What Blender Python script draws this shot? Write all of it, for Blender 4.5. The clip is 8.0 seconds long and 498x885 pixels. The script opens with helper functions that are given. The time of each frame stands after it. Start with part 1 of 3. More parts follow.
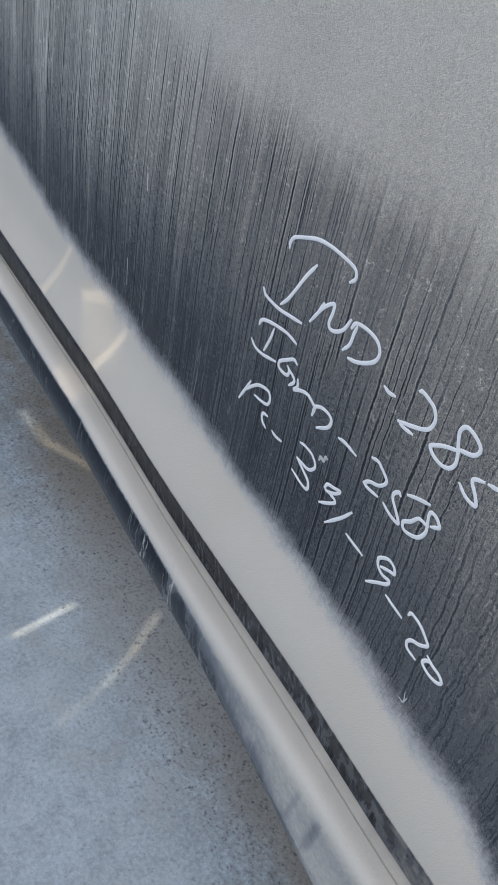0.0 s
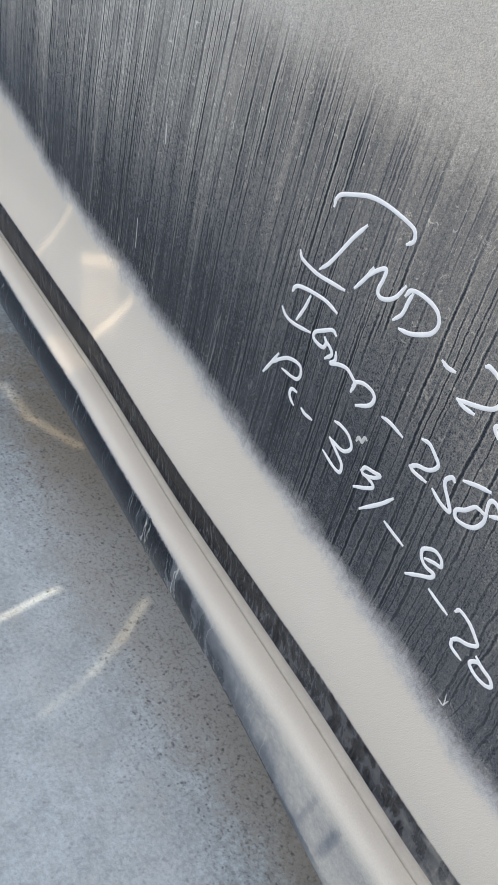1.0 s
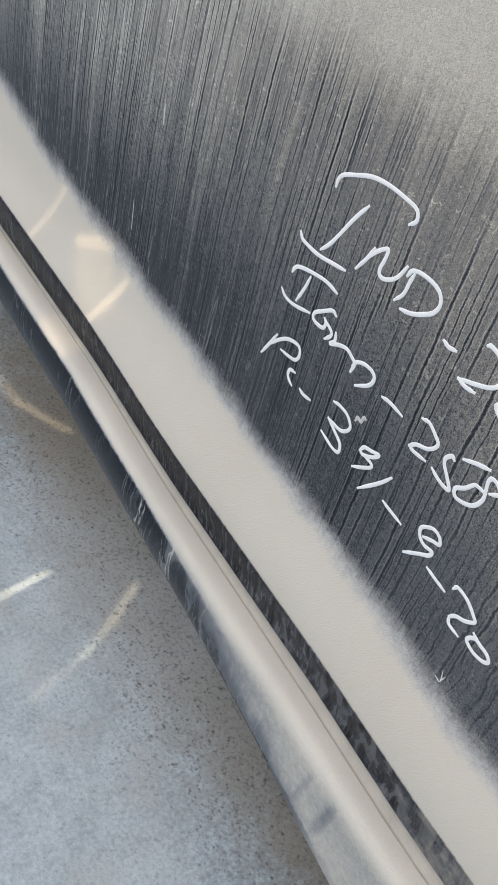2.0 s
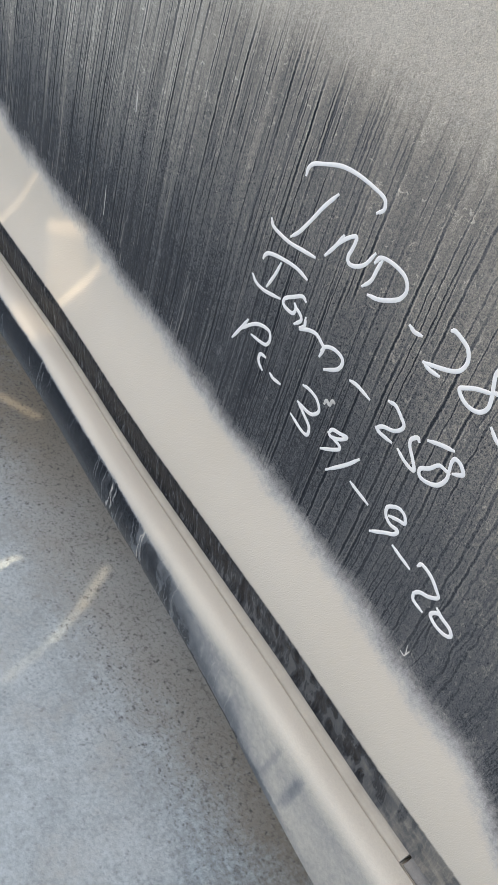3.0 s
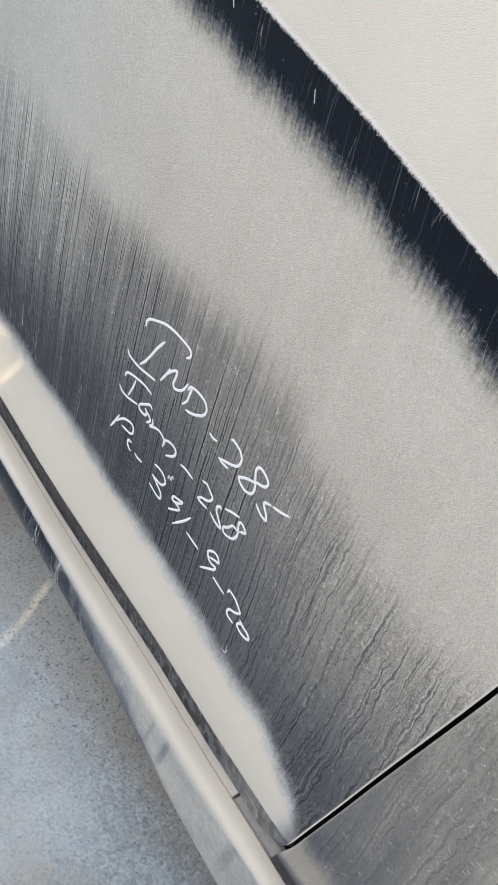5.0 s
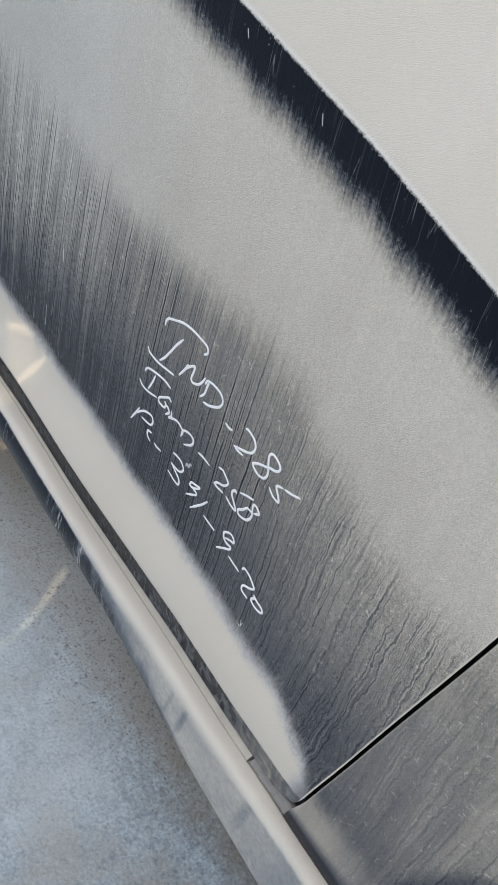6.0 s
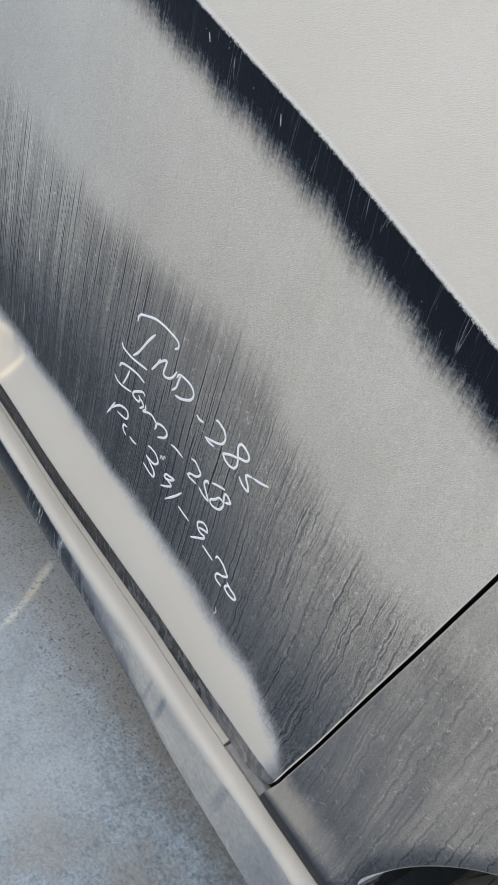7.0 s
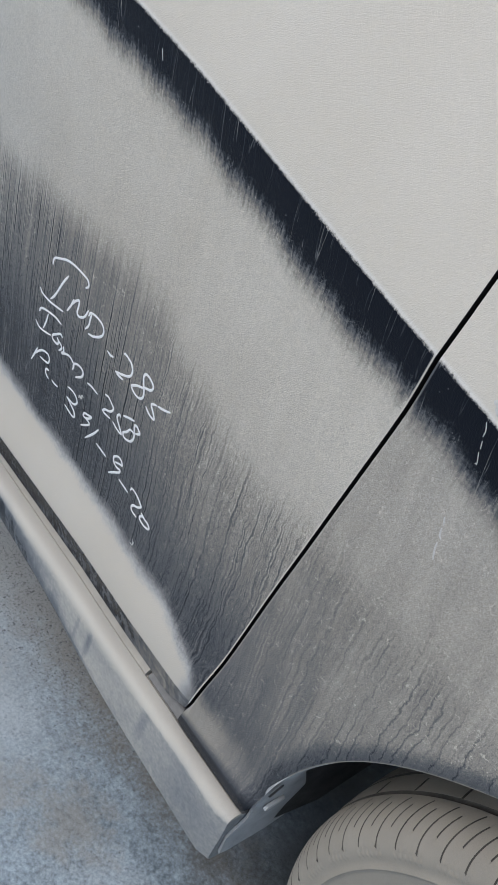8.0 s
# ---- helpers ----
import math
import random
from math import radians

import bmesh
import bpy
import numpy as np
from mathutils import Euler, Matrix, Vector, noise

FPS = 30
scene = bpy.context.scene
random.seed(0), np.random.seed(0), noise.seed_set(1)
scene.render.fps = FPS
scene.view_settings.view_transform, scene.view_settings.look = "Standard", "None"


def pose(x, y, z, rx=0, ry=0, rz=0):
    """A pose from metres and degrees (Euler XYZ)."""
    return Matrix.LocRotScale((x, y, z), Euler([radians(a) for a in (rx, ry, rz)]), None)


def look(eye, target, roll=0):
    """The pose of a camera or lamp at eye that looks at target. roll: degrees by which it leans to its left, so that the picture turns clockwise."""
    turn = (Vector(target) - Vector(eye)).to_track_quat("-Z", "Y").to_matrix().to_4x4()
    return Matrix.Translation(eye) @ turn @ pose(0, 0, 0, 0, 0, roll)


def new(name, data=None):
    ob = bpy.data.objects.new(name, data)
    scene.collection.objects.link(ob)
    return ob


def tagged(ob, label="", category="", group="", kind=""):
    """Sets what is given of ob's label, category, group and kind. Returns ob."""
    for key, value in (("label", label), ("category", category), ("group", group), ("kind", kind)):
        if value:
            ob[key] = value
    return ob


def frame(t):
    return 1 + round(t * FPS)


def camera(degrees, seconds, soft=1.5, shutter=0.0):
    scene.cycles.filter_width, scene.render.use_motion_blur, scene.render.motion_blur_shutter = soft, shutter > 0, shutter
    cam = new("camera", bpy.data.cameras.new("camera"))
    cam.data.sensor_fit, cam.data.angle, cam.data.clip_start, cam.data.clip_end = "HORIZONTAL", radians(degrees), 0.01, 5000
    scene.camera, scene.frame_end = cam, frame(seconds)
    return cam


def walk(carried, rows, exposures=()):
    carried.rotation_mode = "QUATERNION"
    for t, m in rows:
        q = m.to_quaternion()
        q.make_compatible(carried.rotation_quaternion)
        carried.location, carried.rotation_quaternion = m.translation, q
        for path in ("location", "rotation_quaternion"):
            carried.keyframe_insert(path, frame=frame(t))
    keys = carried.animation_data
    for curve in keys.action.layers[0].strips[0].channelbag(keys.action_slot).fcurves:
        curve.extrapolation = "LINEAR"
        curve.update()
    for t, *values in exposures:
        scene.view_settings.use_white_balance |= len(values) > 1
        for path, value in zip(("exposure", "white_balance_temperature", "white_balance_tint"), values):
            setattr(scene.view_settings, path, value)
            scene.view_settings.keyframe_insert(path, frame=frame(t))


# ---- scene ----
cam = camera(31.3, 8.0, soft=1.5)
PATH = [
    (0, (0.0610, -0.3050, 0.8430), (-1.1750, 0.6670, -0.3940), 12.90),
    (0.2, (0.0376, -0.3036, 0.8110), (-1.1636, 0.6854, -0.4450), 13.30),
    (0.5, (0.0250, -0.3130, 0.8000), (-1.1660, 0.7020, -0.4460), 14.80),
    (1, (0.0140, -0.3150, 0.8030), (-1.1570, 0.7180, -0.4470), 16.30),
    (2.5, (0.0150, -0.3340, 0.7960), (-1.0950, 0.7550, -0.4610), 18.50),
    (3, (0.0230, -0.3370, 0.8020), (-1.0580, 0.7840, -0.4530), 19.60),
    (3.5, (0.0450, -0.3370, 0.8210), (-1.0260, 0.8010, -0.4280), 19.90),
    (3.7, (0.0547, -0.3372, 0.8379), (-1.0056, 0.7960, -0.4234), 19.74),
    (4, (0.0890, -0.3520, 0.8740), (-0.9800, 0.7850, -0.3770), 19.90),
    (4.2, (0.1076, -0.3534, 0.9201), (-0.9572, 0.7760, -0.3407), 19.48),
    (4.5, (0.1380, -0.3610, 0.9740), (-0.9240, 0.7850, -0.2740), 19.70),
    (4.7, (0.1480, -0.3640, 0.9950), (-0.9060, 0.7830, -0.2590), 19.50),
    (5.8, (0.1920, -0.4130, 1.0420), (-0.8570, 0.7320, -0.2190), 19.10),
    (6, (0.1920, -0.4190, 1.0480), (-0.8500, 0.7270, -0.2170), 19.10),
    (6.5, (0.1990, -0.4200, 1.0560), (-0.8360, 0.7370, -0.2060), 19.10),
    (7, (0.2190, -0.4190, 1.0610), (-0.8130, 0.7410, -0.1990), 18.80),
    (7.5, (0.2670, -0.4040, 1.0550), (-0.7540, 0.7770, -0.1950), 18.60),
    (7.7, (0.2804, -0.4067, 1.0540), (-0.7178, 0.7904, -0.1984), 19.08),
    (8, (0.3220, -0.4020, 1.0550), (-0.7000, 0.7840, -0.1900), 18.60),
]
# the clip's own exposure and white balance drift
TONE = [(0.0, 0.10, 6300, 10), (0.3, 0.29, 6450, 10), (0.6, 0.42, 6600, 10), (1.2, 0.52, 6850, 10), (3.0, 0.50, 7080, 10), (4.0, 0.66, 7030, 10), (4.7, 0.68, 7050, 10), (5.8, 0.41, 6800, 9), (7.0, 0.40, 6760, 9), (8.0, 0.31, 6680, 9)]
walk(cam, [(t, look(eye, target, roll)) for t, eye, target, roll in PATH], TONE)

# ---- light: an open, hazy sky; the car's side stands in soft light ----
world = bpy.data.worlds.new("sky")
scene.world = world
world.use_nodes = True
wn = world.node_tree
sky = wn.nodes.new("ShaderNodeTexSky")
sky.sky_type = "NISHITA"
sky.sun_disc = False
sky.sun_elevation = radians(52)
sky.sun_rotation = radians(205)
sky.dust_density = 1.5
wn.nodes["Background"].inputs["Strength"].default_value = 0.15
wn.links.new(sky.outputs["Color"], wn.nodes["Background"].inputs["Color"])

sun_data = bpy.data.lights.new("sun", "SUN")
sun_data.energy, sun_data.angle, sun_data.color = 1.1, radians(60), (1.0, 0.95, 0.88)
sun = new("sun", sun_data)
sun.matrix_world = look((-0.6, -1.1, 3.2), (0, 0, 0))
scene.view_settings.exposure = 0.0


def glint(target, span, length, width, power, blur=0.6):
    """An added, unseen area lamp: a narrow warm beam standing in for sun off a window."""
    data = bpy.data.lights.new("glint_lamp", "AREA")
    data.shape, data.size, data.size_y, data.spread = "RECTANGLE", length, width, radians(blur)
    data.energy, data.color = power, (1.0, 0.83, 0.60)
    ob = new("glint_lamp", data)
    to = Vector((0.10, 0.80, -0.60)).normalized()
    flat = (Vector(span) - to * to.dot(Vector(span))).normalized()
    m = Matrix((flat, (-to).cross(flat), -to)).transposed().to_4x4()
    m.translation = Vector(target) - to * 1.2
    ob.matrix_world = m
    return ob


# each added lamp draws one warm patch or streak on the car or ground
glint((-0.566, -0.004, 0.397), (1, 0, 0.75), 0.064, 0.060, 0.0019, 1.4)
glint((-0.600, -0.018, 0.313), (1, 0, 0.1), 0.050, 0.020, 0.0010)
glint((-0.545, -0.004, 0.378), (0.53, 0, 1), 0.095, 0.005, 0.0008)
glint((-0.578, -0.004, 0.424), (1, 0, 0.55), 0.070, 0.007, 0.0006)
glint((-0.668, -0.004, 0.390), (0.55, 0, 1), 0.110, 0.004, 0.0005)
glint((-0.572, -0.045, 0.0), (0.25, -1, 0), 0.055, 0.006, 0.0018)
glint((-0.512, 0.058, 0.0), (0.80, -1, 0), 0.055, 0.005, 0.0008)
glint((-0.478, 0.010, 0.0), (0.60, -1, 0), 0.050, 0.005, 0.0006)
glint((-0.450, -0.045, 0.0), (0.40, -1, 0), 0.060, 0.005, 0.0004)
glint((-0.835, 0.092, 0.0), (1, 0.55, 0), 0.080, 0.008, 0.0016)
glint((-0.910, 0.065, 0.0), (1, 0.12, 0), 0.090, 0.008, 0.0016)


# ---- small language for node materials ----
class Sock:
    """A node socket that can be added, multiplied and so on."""
    def __init__(self, tree, out):
        self.tree, self.out = tree, out

    def op(self, kind, *others):
        n = self.tree.nodes.new("ShaderNodeMath")
        n.operation = kind
        for i, v in enumerate((self, *others)):
            if isinstance(v, Sock):
                self.tree.links.new(v.out, n.inputs[i])
            else:
                n.inputs[i].default_value = v
        return Sock(self.tree, n.outputs[0])

    def __add__(self, o): return self.op("ADD", o)
    def __radd__(self, o): return self.op("ADD", o)
    def __sub__(self, o): return self.op("SUBTRACT", o)
    def __rsub__(self, o): return self.op("MULTIPLY_ADD", -1.0, o)
    def __mul__(self, o): return self.op("MULTIPLY", o)
    def __rmul__(self, o): return self.op("MULTIPLY", o)
    def hi(self, o): return self.op("MAXIMUM", o)
    def lo(self, o): return self.op("MINIMUM", o)
    def power(self, o): return self.op("POWER", o)
    def size(self): return self.op("ABSOLUTE")

    def step(self, a, b, lo=0.0, hi=1.0):
        """Smooth step from lo at a to hi at b."""
        n = self.tree.nodes.new("ShaderNodeMapRange")
        n.interpolation_type = "SMOOTHSTEP"
        if a > b:
            a, b, lo, hi = b, a, hi, lo
        for key, v in zip(("Value", "From Min", "From Max", "To Min", "To Max"), (self, a, b, lo, hi)):
            if isinstance(v, Sock):
                self.tree.links.new(v.out, n.inputs[key])
            else:
                n.inputs[key].default_value = v
        return Sock(self.tree, n.outputs[0])


class Paint:
    """A material under construction."""
    def __init__(self, name):
        self.mat = bpy.data.materials.new(name)
        self.mat.use_nodes = True
        self.tree = self.mat.node_tree
        self.bsdf = self.tree.nodes["Principled BSDF"]
        tc = self.tree.nodes.new("ShaderNodeTexCoord")
        sep = self.tree.nodes.new("ShaderNodeSeparateXYZ")
        self.tree.links.new(tc.outputs["Object"], sep.inputs[0])
        self.x, self.y, self.z = (Sock(self.tree, sep.outputs[i]) for i in range(3))

    def noise(self, x, y, z, detail=3.0, rough=0.55, bend=0.0):
        c = self.tree.nodes.new("ShaderNodeCombineXYZ")
        for i, v in enumerate((x, y, z)):
            if isinstance(v, Sock):
                self.tree.links.new(v.out, c.inputs[i])
            else:
                c.inputs[i].default_value = v
        n = self.tree.nodes.new("ShaderNodeTexNoise")
        n.inputs["Scale"].default_value = 1.0
        n.inputs["Detail"].default_value, n.inputs["Roughness"].default_value = detail, rough
        n.inputs["Distortion"].default_value = bend
        self.tree.links.new(c.outputs[0], n.inputs["Vector"])
        return Sock(self.tree, n.outputs["Fac"])

    def cells(self, x, y, z, edge=False):
        c = self.tree.nodes.new("ShaderNodeCombineXYZ")
        for i, v in enumerate((x, y, z)):
            if isinstance(v, Sock):
                self.tree.links.new(v.out, c.inputs[i])
            else:
                c.inputs[i].default_value = v
        n = self.tree.nodes.new("ShaderNodeTexVoronoi")
        n.feature = "DISTANCE_TO_EDGE" if edge else "F1"
        n.inputs["Scale"].default_value = 1.0
        self.tree.links.new(c.outputs[0], n.inputs["Vector"])
        return Sock(self.tree, n.outputs["Distance"])

    def mix(self, fac, a, b):
        n = self.tree.nodes.new("ShaderNodeMix")
        n.data_type = "RGBA"
        self.put(fac, n.inputs[0])
        for v, s in ((a, n.inputs[6]), (b, n.inputs[7])):
            if isinstance(v, Sock):
                self.tree.links.new(v.out, s)
            else:
                s.default_value = (*v, 1)
        return Sock(self.tree, n.outputs[2])

    def put(self, v, s):
        if isinstance(v, Sock):
            self.tree.links.new(v.out, s)
        elif isinstance(v, tuple):
            s.default_value = (*v, 1)
        else:
            s.default_value = v

    def done(self, color, rough, height=None, depth=0.001, strength=1.0, **more):
        self.put(color, self.bsdf.inputs["Base Color"])
        self.put(rough, self.bsdf.inputs["Roughness"])
        for key, v in more.items():
            self.put(v, self.bsdf.inputs[key.replace("_", " ").title().replace("Ior", "IOR")])
        if height is not None:
            b = self.tree.nodes.new("ShaderNodeBump")
            b.inputs["Distance"].default_value, b.inputs["Strength"].default_value = depth, strength
            self.tree.links.new(height.out, b.inputs["Height"])
            self.tree.links.new(b.outputs[0], self.bsdf.inputs["Normal"])
        return self.mat


DUST = (0.66, 0.61, 0.525)
LACQUER = (0.004, 0.006, 0.011)


def dusty_panel(name, fender):
    """Near-black lacquer under road dust that rain has run through."""
    p = Paint(name)
    x, y, z = p.x, p.y, p.z
    # rain runs: fine straight ones at the rear, wavy coarse ones near the wheel
    wave = p.noise(x * 9, 3.0, z * 15, 2.0) - 0.5
    wave2 = p.noise(x * 60, 7.0, z * 60, 2.0) - 0.5
    sway = x.step(-0.30, 0.0) * (0.011 if fender else 0.014) + 0.0012
    xs = x + wave * sway + wave2 * sway * 0.28
    fine = p.noise(xs * 520, 0.0, z * 9, 2.0, 0.6)
    mid = p.noise(xs * 190, 5.0, z * 3.4, 3.0, 0.62)
    broad = p.noise(xs * 30, 9.0, z * 1.8, 2.0)
    grain = p.noise(x * 1300, y * 1300, z * 1300, 2.0)
    worm = p.noise(x * 620, y * 620, z * 520, 2.0, 0.6, 1.2)
    blotch = p.noise(x * 11, 2.0, z * 9, 3.0)
    hair = p.noise(xs * 330, 2.0, z * 30, 3.0, 0.65)
    rough_edge = p.noise(x * 260, 4.0, z * 260, 3.0, 0.7) - 0.5
    # short curled ridges that drops left when they dried
    curl = p.noise(x * 150, 14.0, z * 115, 2.0, 0.5, 1.6)
    curls = (curl - 0.5).size().step(0.022, 0.004) * p.noise(x * 75, 15.0, z * 60, 2.0).step(0.50, 0.62)
    crease = 0.8225 - x * 0.185 - x.step(-0.20, 0.08) * 0.0065
    h = z - crease

    # clean dark band under the crease: crisp ragged top, combed soft foot
    above = (h + rough_edge * 0.004 + (worm - 0.5) * 0.004).step(-0.0016, 0.0016)
    wet = (h + (hair - 0.5) * 0.022 + (broad - 0.5) * 0.024 + rough_edge * 0.020 + (worm - 0.5) * 0.010 - curls * 0.006).step(-0.060, -0.026)
    thread = p.noise((x + wave * 0.003 + rough_edge * 0.0012) * 120, 11.0, z * 6.0, 1.0)
    drips = (thread - 0.58).size().step(0.012, 0.002) * 0.34 * (hair - 0.40).step(0.0, 0.2) * (broad - 0.36).step(0.0, 0.2) + (rough_edge - 0.22).step(0.0, 0.1) * 0.12 + (fine - 0.62).step(0.0, 0.06) * 0.05
    # upper field, thinning into the rained-on field
    low = z - x.step(-0.22, 0.0, 0.674, 0.618) - x.step(-0.40, -0.62) * 0.030 + (mid - 0.5) * 0.035 + (blotch - 0.5) * 0.03 + (worm - 0.5) * 0.014 + curls * 0.012
    field = (low + x.step(-0.22, 0.02) * 0.006).step(-0.030, 0.026)
    rear = x.step(-0.62, -0.36)
    thin = 0.060 + rear * 0.03 + x.step(-0.30, -0.55) * 0.025 + x.step(-0.22, -0.02) * z.step(0.40, 0.52) * 0.17 + (z - 0.46).step(0.0, 0.21) * 0.27 + x.step(-0.34, -0.14) * 0.05 + x.step(-0.28, -0.60) * (z - 0.48).step(0.0, 0.14) * 0.25
    if fender:
        thin = 0.29 + (z - 0.34).step(0.0, 0.20) * 0.16 + (blotch - 0.5) * 0.16 - (x - 0.022 - (z - 0.378) * 0.168).step(0.12, 0.01) * z.step(0.66, 0.50) * 0.10
    tone = p.noise((x + wave * sway * 0.8) * 58, 31.0, z * 6.5, 3.0, 0.6) - 0.5
    side = x.step(-0.25, -0.05)
    # runs of even width, each with a pale rim, that come and go
    kinks = ((curl - 0.5) * 0.0026 + wave2 * 0.0065) * side
    jag = wave * sway * 0.6 + kinks + rough_edge * 0.0017 + (p.noise(x * 85, 23.0, z * 48, 2.0) - 0.5) * (0.0016 + side * 0.0030)

    def layer(freq, seed, width, length):
        v = (x + jag) * freq + seed
        row = v.op("FLOOR")
        centre = p.noise(row * 3.71, seed, 0.0, 0.0).step(0.25, 0.75, 0.22, 0.78)
        alive = p.noise(row * 5.37, seed + 4.0, z * length, 2.0)
        off = (v.op("FRACT") - centre).size()
        on = alive.step(0.44, 0.58)
        return off.step(width, width * 0.35) * on, (off - width * 1.35).size().step(width * 0.5, 0.0) * on

    run_a, rim_a = layer(118, 1.3, 0.13, 6.0)
    run_b, rim_b = layer(225, 7.9, 0.15, 8.0)
    # washed lines, some here and some there, and the crust left beside them
    back = x.step(-0.24, -0.44) * (1.0 - z.step(0.60, 0.70))
    some = p.noise(x * 26, 8.0, z * 5.0, 2.0).step(0.42, 0.60)
    upper = (z - crease + 0.20).step(0.0, 0.10)
    washed = (run_a * 0.96).hi(run_b * 0.84) * (0.60 + some * 0.40) * (1.0 - upper * 0.30) * (1.0 - side * 0.40)
    washed2 = (mid - 0.46).size().step(0.017, 0.004) * (0.20 + back * 0.40)
    # single runs, each of even width, that come and go
    u = (x + kinks * 0.9 + wave * sway * 0.7 + wave2 * sway * 0.15 + rough_edge * (0.0034 if fender else 0.0016)) * (128 if fender else 92)
    row = u.op("FLOOR")
    live = p.noise(row * 5.37, 17.0, z * 7.0, 2.0)
    trail = (u.op("FRACT") - 0.5).size().step(0.14, 0.02) * live.step(*((0.40, 0.54) if fender else (0.48, 0.66)))
    ridge = ((u.op("FRACT") - 0.5).size() - 0.25).size().step(0.10, 0.0) * live.step(0.50, 0.70)
    crust = (rim_a * (1.00 - side * 0.60)).hi(rim_b * (0.80 - side * 0.50)) * (0.3 + some * 0.7) + curls * (0.35 + side * 0.25 + upper * 0.3) + (fine - 0.62).step(0.0, 0.06) * back * broad.step(0.42, 0.62)
    speckle = (worm - 0.5) * 2.4 + (grain - 0.5) * 2.6
    crumbs = (p.noise(x * 190, 5.0, z * 190, 2.0, 0.6, 1.5) - 0.655).step(0.0, 0.04) * 0.9
    calm = 1.0 - (side * 0.36).hi(z.step(0.54, 0.64) * 0.60)
    rained = thin * (1.0 + (broad - 0.5) * 0.8 + (mid - 0.5) * 0.55 + speckle * calm * 1.15 + crust + crumbs)
    flecks = p.noise(xs * 430, 3.0, z * 42, 2.0, 0.6)
    strands = p.noise((x + jag * 0.8) * 150, 27.0, z * 6.0, 2.0, 0.6)
    rained = rained + back * ((fine - 0.57).step(0.0, 0.06) * 0.11 + (flecks - 0.63).step(0.0, 0.05) * 0.26 + (strands - 0.57).size().step(0.014, 0.002) * 0.26 * (flecks - 0.40).step(0.0, 0.12)) * (some * 0.6 + 0.4)
    rained = rained * (1.0 - back * broad.step(0.62, 0.42) * 0.28)
    if fender:
        washed, washed2 = washed * 0.22, washed2 * 0.5
        rained = thin * (1.0 + (broad - 0.5) * 0.5 + (mid - 0.5) * 0.5 + speckle * 0.42 + crust * 0.30 + curls * 0.15 + crumbs * 0.9 + tone * 0.7)
    rained = rained * (1.0 - trail * side * ((x.step(0.12, 0.18) * z.step(0.625, 0.585) * 0.26 + 0.20) if fender else 0.46)) + ridge * side * thin * (0.45 if fender else 0.55)
    rained = (rained * (1.0 - washed) * (1.0 - washed2)).hi(0.0)
    full = 0.85 + (worm - 0.5) * 0.60 + (grain - 0.5) * 0.64 + curls * 0.05 + (blotch - 0.5) * 0.16 + tone * 0.16 * x.step(-0.36, -0.12)
    # thinner near the foot of the field and at the rear
    full = full - (z - crease + 0.17).step(0.10, -0.02) * 0.10 - x.step(-0.28, -0.62) * 0.02
    if fender:
        full = 0.61 + (worm - 0.5) * 0.6 + (grain - 0.5) * 0.4 + curls * 0.05 + (blotch - 0.5) * 0.25 + tone * 0.34 + (crumbs + crust * 0.5) * 0.16 + h.step(-0.02, 0.02) * 0.44
        field = field * 0.85
    cover = rained + (full - rained) * field
    cover = cover + curls * (0.05 if fender else 0.10) * (z.step(0.52, 0.60) * (1.0 - field * 0.7)).hi(side * 0.6)
    inband = wet * (1.0 - above)
    cover = cover + (0.004 + drips - cover) * inband
    cover = cover + (0.93 + (worm - 0.5) * 0.16 + (grain - 0.5) * 0.16 + (blotch - 0.5) * 0.08 - cover) * above
    # thick dust on the flare along the foot of the panel
    fuzz = (hair - 0.5) * 0.003 + (grain - 0.5) * 0.006 + rough_edge * 0.014 + (blotch - 0.5) * 0.014 + (p.noise(x * 48, 18.0, z * 48, 3.0, 0.6) - 0.5) * 0.018
    top = 0.386 - x * 0.094 + x.step(-0.66, -0.84) * 0.014 - x.step(-0.070, 0.020) * 0.024 - x.step(-0.006, 0.030) * 0.030
    if fender:
        top = top + 0.016
    foot = (top - z + fuzz).step(-0.019, 0.010) * ((x + fuzz * 0.8 - (z - 0.335) * 0.17).step(0.018, -0.012, 0.15, 1.0) if not fender else 1.0)
    hem = (z - (-0.10 - x).hi(0.0) * 0.048 - x.step(-0.38, -0.58) * 0.009 + (hair - 0.5) * 0.002 + rough_edge * 0.003).step(0.3312, 0.3342)
    if fender:
        hem = (z + (hair - 0.5) * 0.003).step(0.300, 0.318)
    if fender:
        foot = foot * x.step(0.110, 0.03) * 0.42
    cover = cover + (0.83 + (grain - 0.5) * 0.06 + (blotch - 0.5) * 0.08 - cover) * foot
    # thin dark lip: fine hanging drips at the rear, a net of burst bubbles further on
    lip_x = x + rough_edge * 0.0035 + (p.noise(x * 70, 19.0, z * 55, 2.0) - 0.5) * 0.007
    comb = (p.noise(lip_x * 260, 3.0, z * 16, 2.0, 0.5) - 0.5).size().step(0.026, 0.004) * 0.13 + (fine - 0.60).step(0.0, 0.06) * 0.10
    net = p.cells(lip_x * 125, 0.0, z * 34 + rough_edge * 0.8).step(0.38, 0.62) * 0.16
    drop = net * p.noise(x * 60, 20.0, z * 60, 2.0).step(0.25, 0.65) + comb * 0.5 + (p.noise(x * 40, 22.0, z * 60, 3.0, 0.6) - 0.46).hi(0.0) * x.step(-0.20, -0.06) * 0.9
    near = x.step(-0.36, -0.20)
    under = comb + (drop - comb) * near + 0.002 + x.step(-0.12, -0.03) * 0.18
    if fender:
        under = 0.05 + (blotch - 0.5) * 0.08 + (rough_edge - 0.20).step(0.0, 0.1) * 0.10
    cover = (under + (cover - under) * hem)
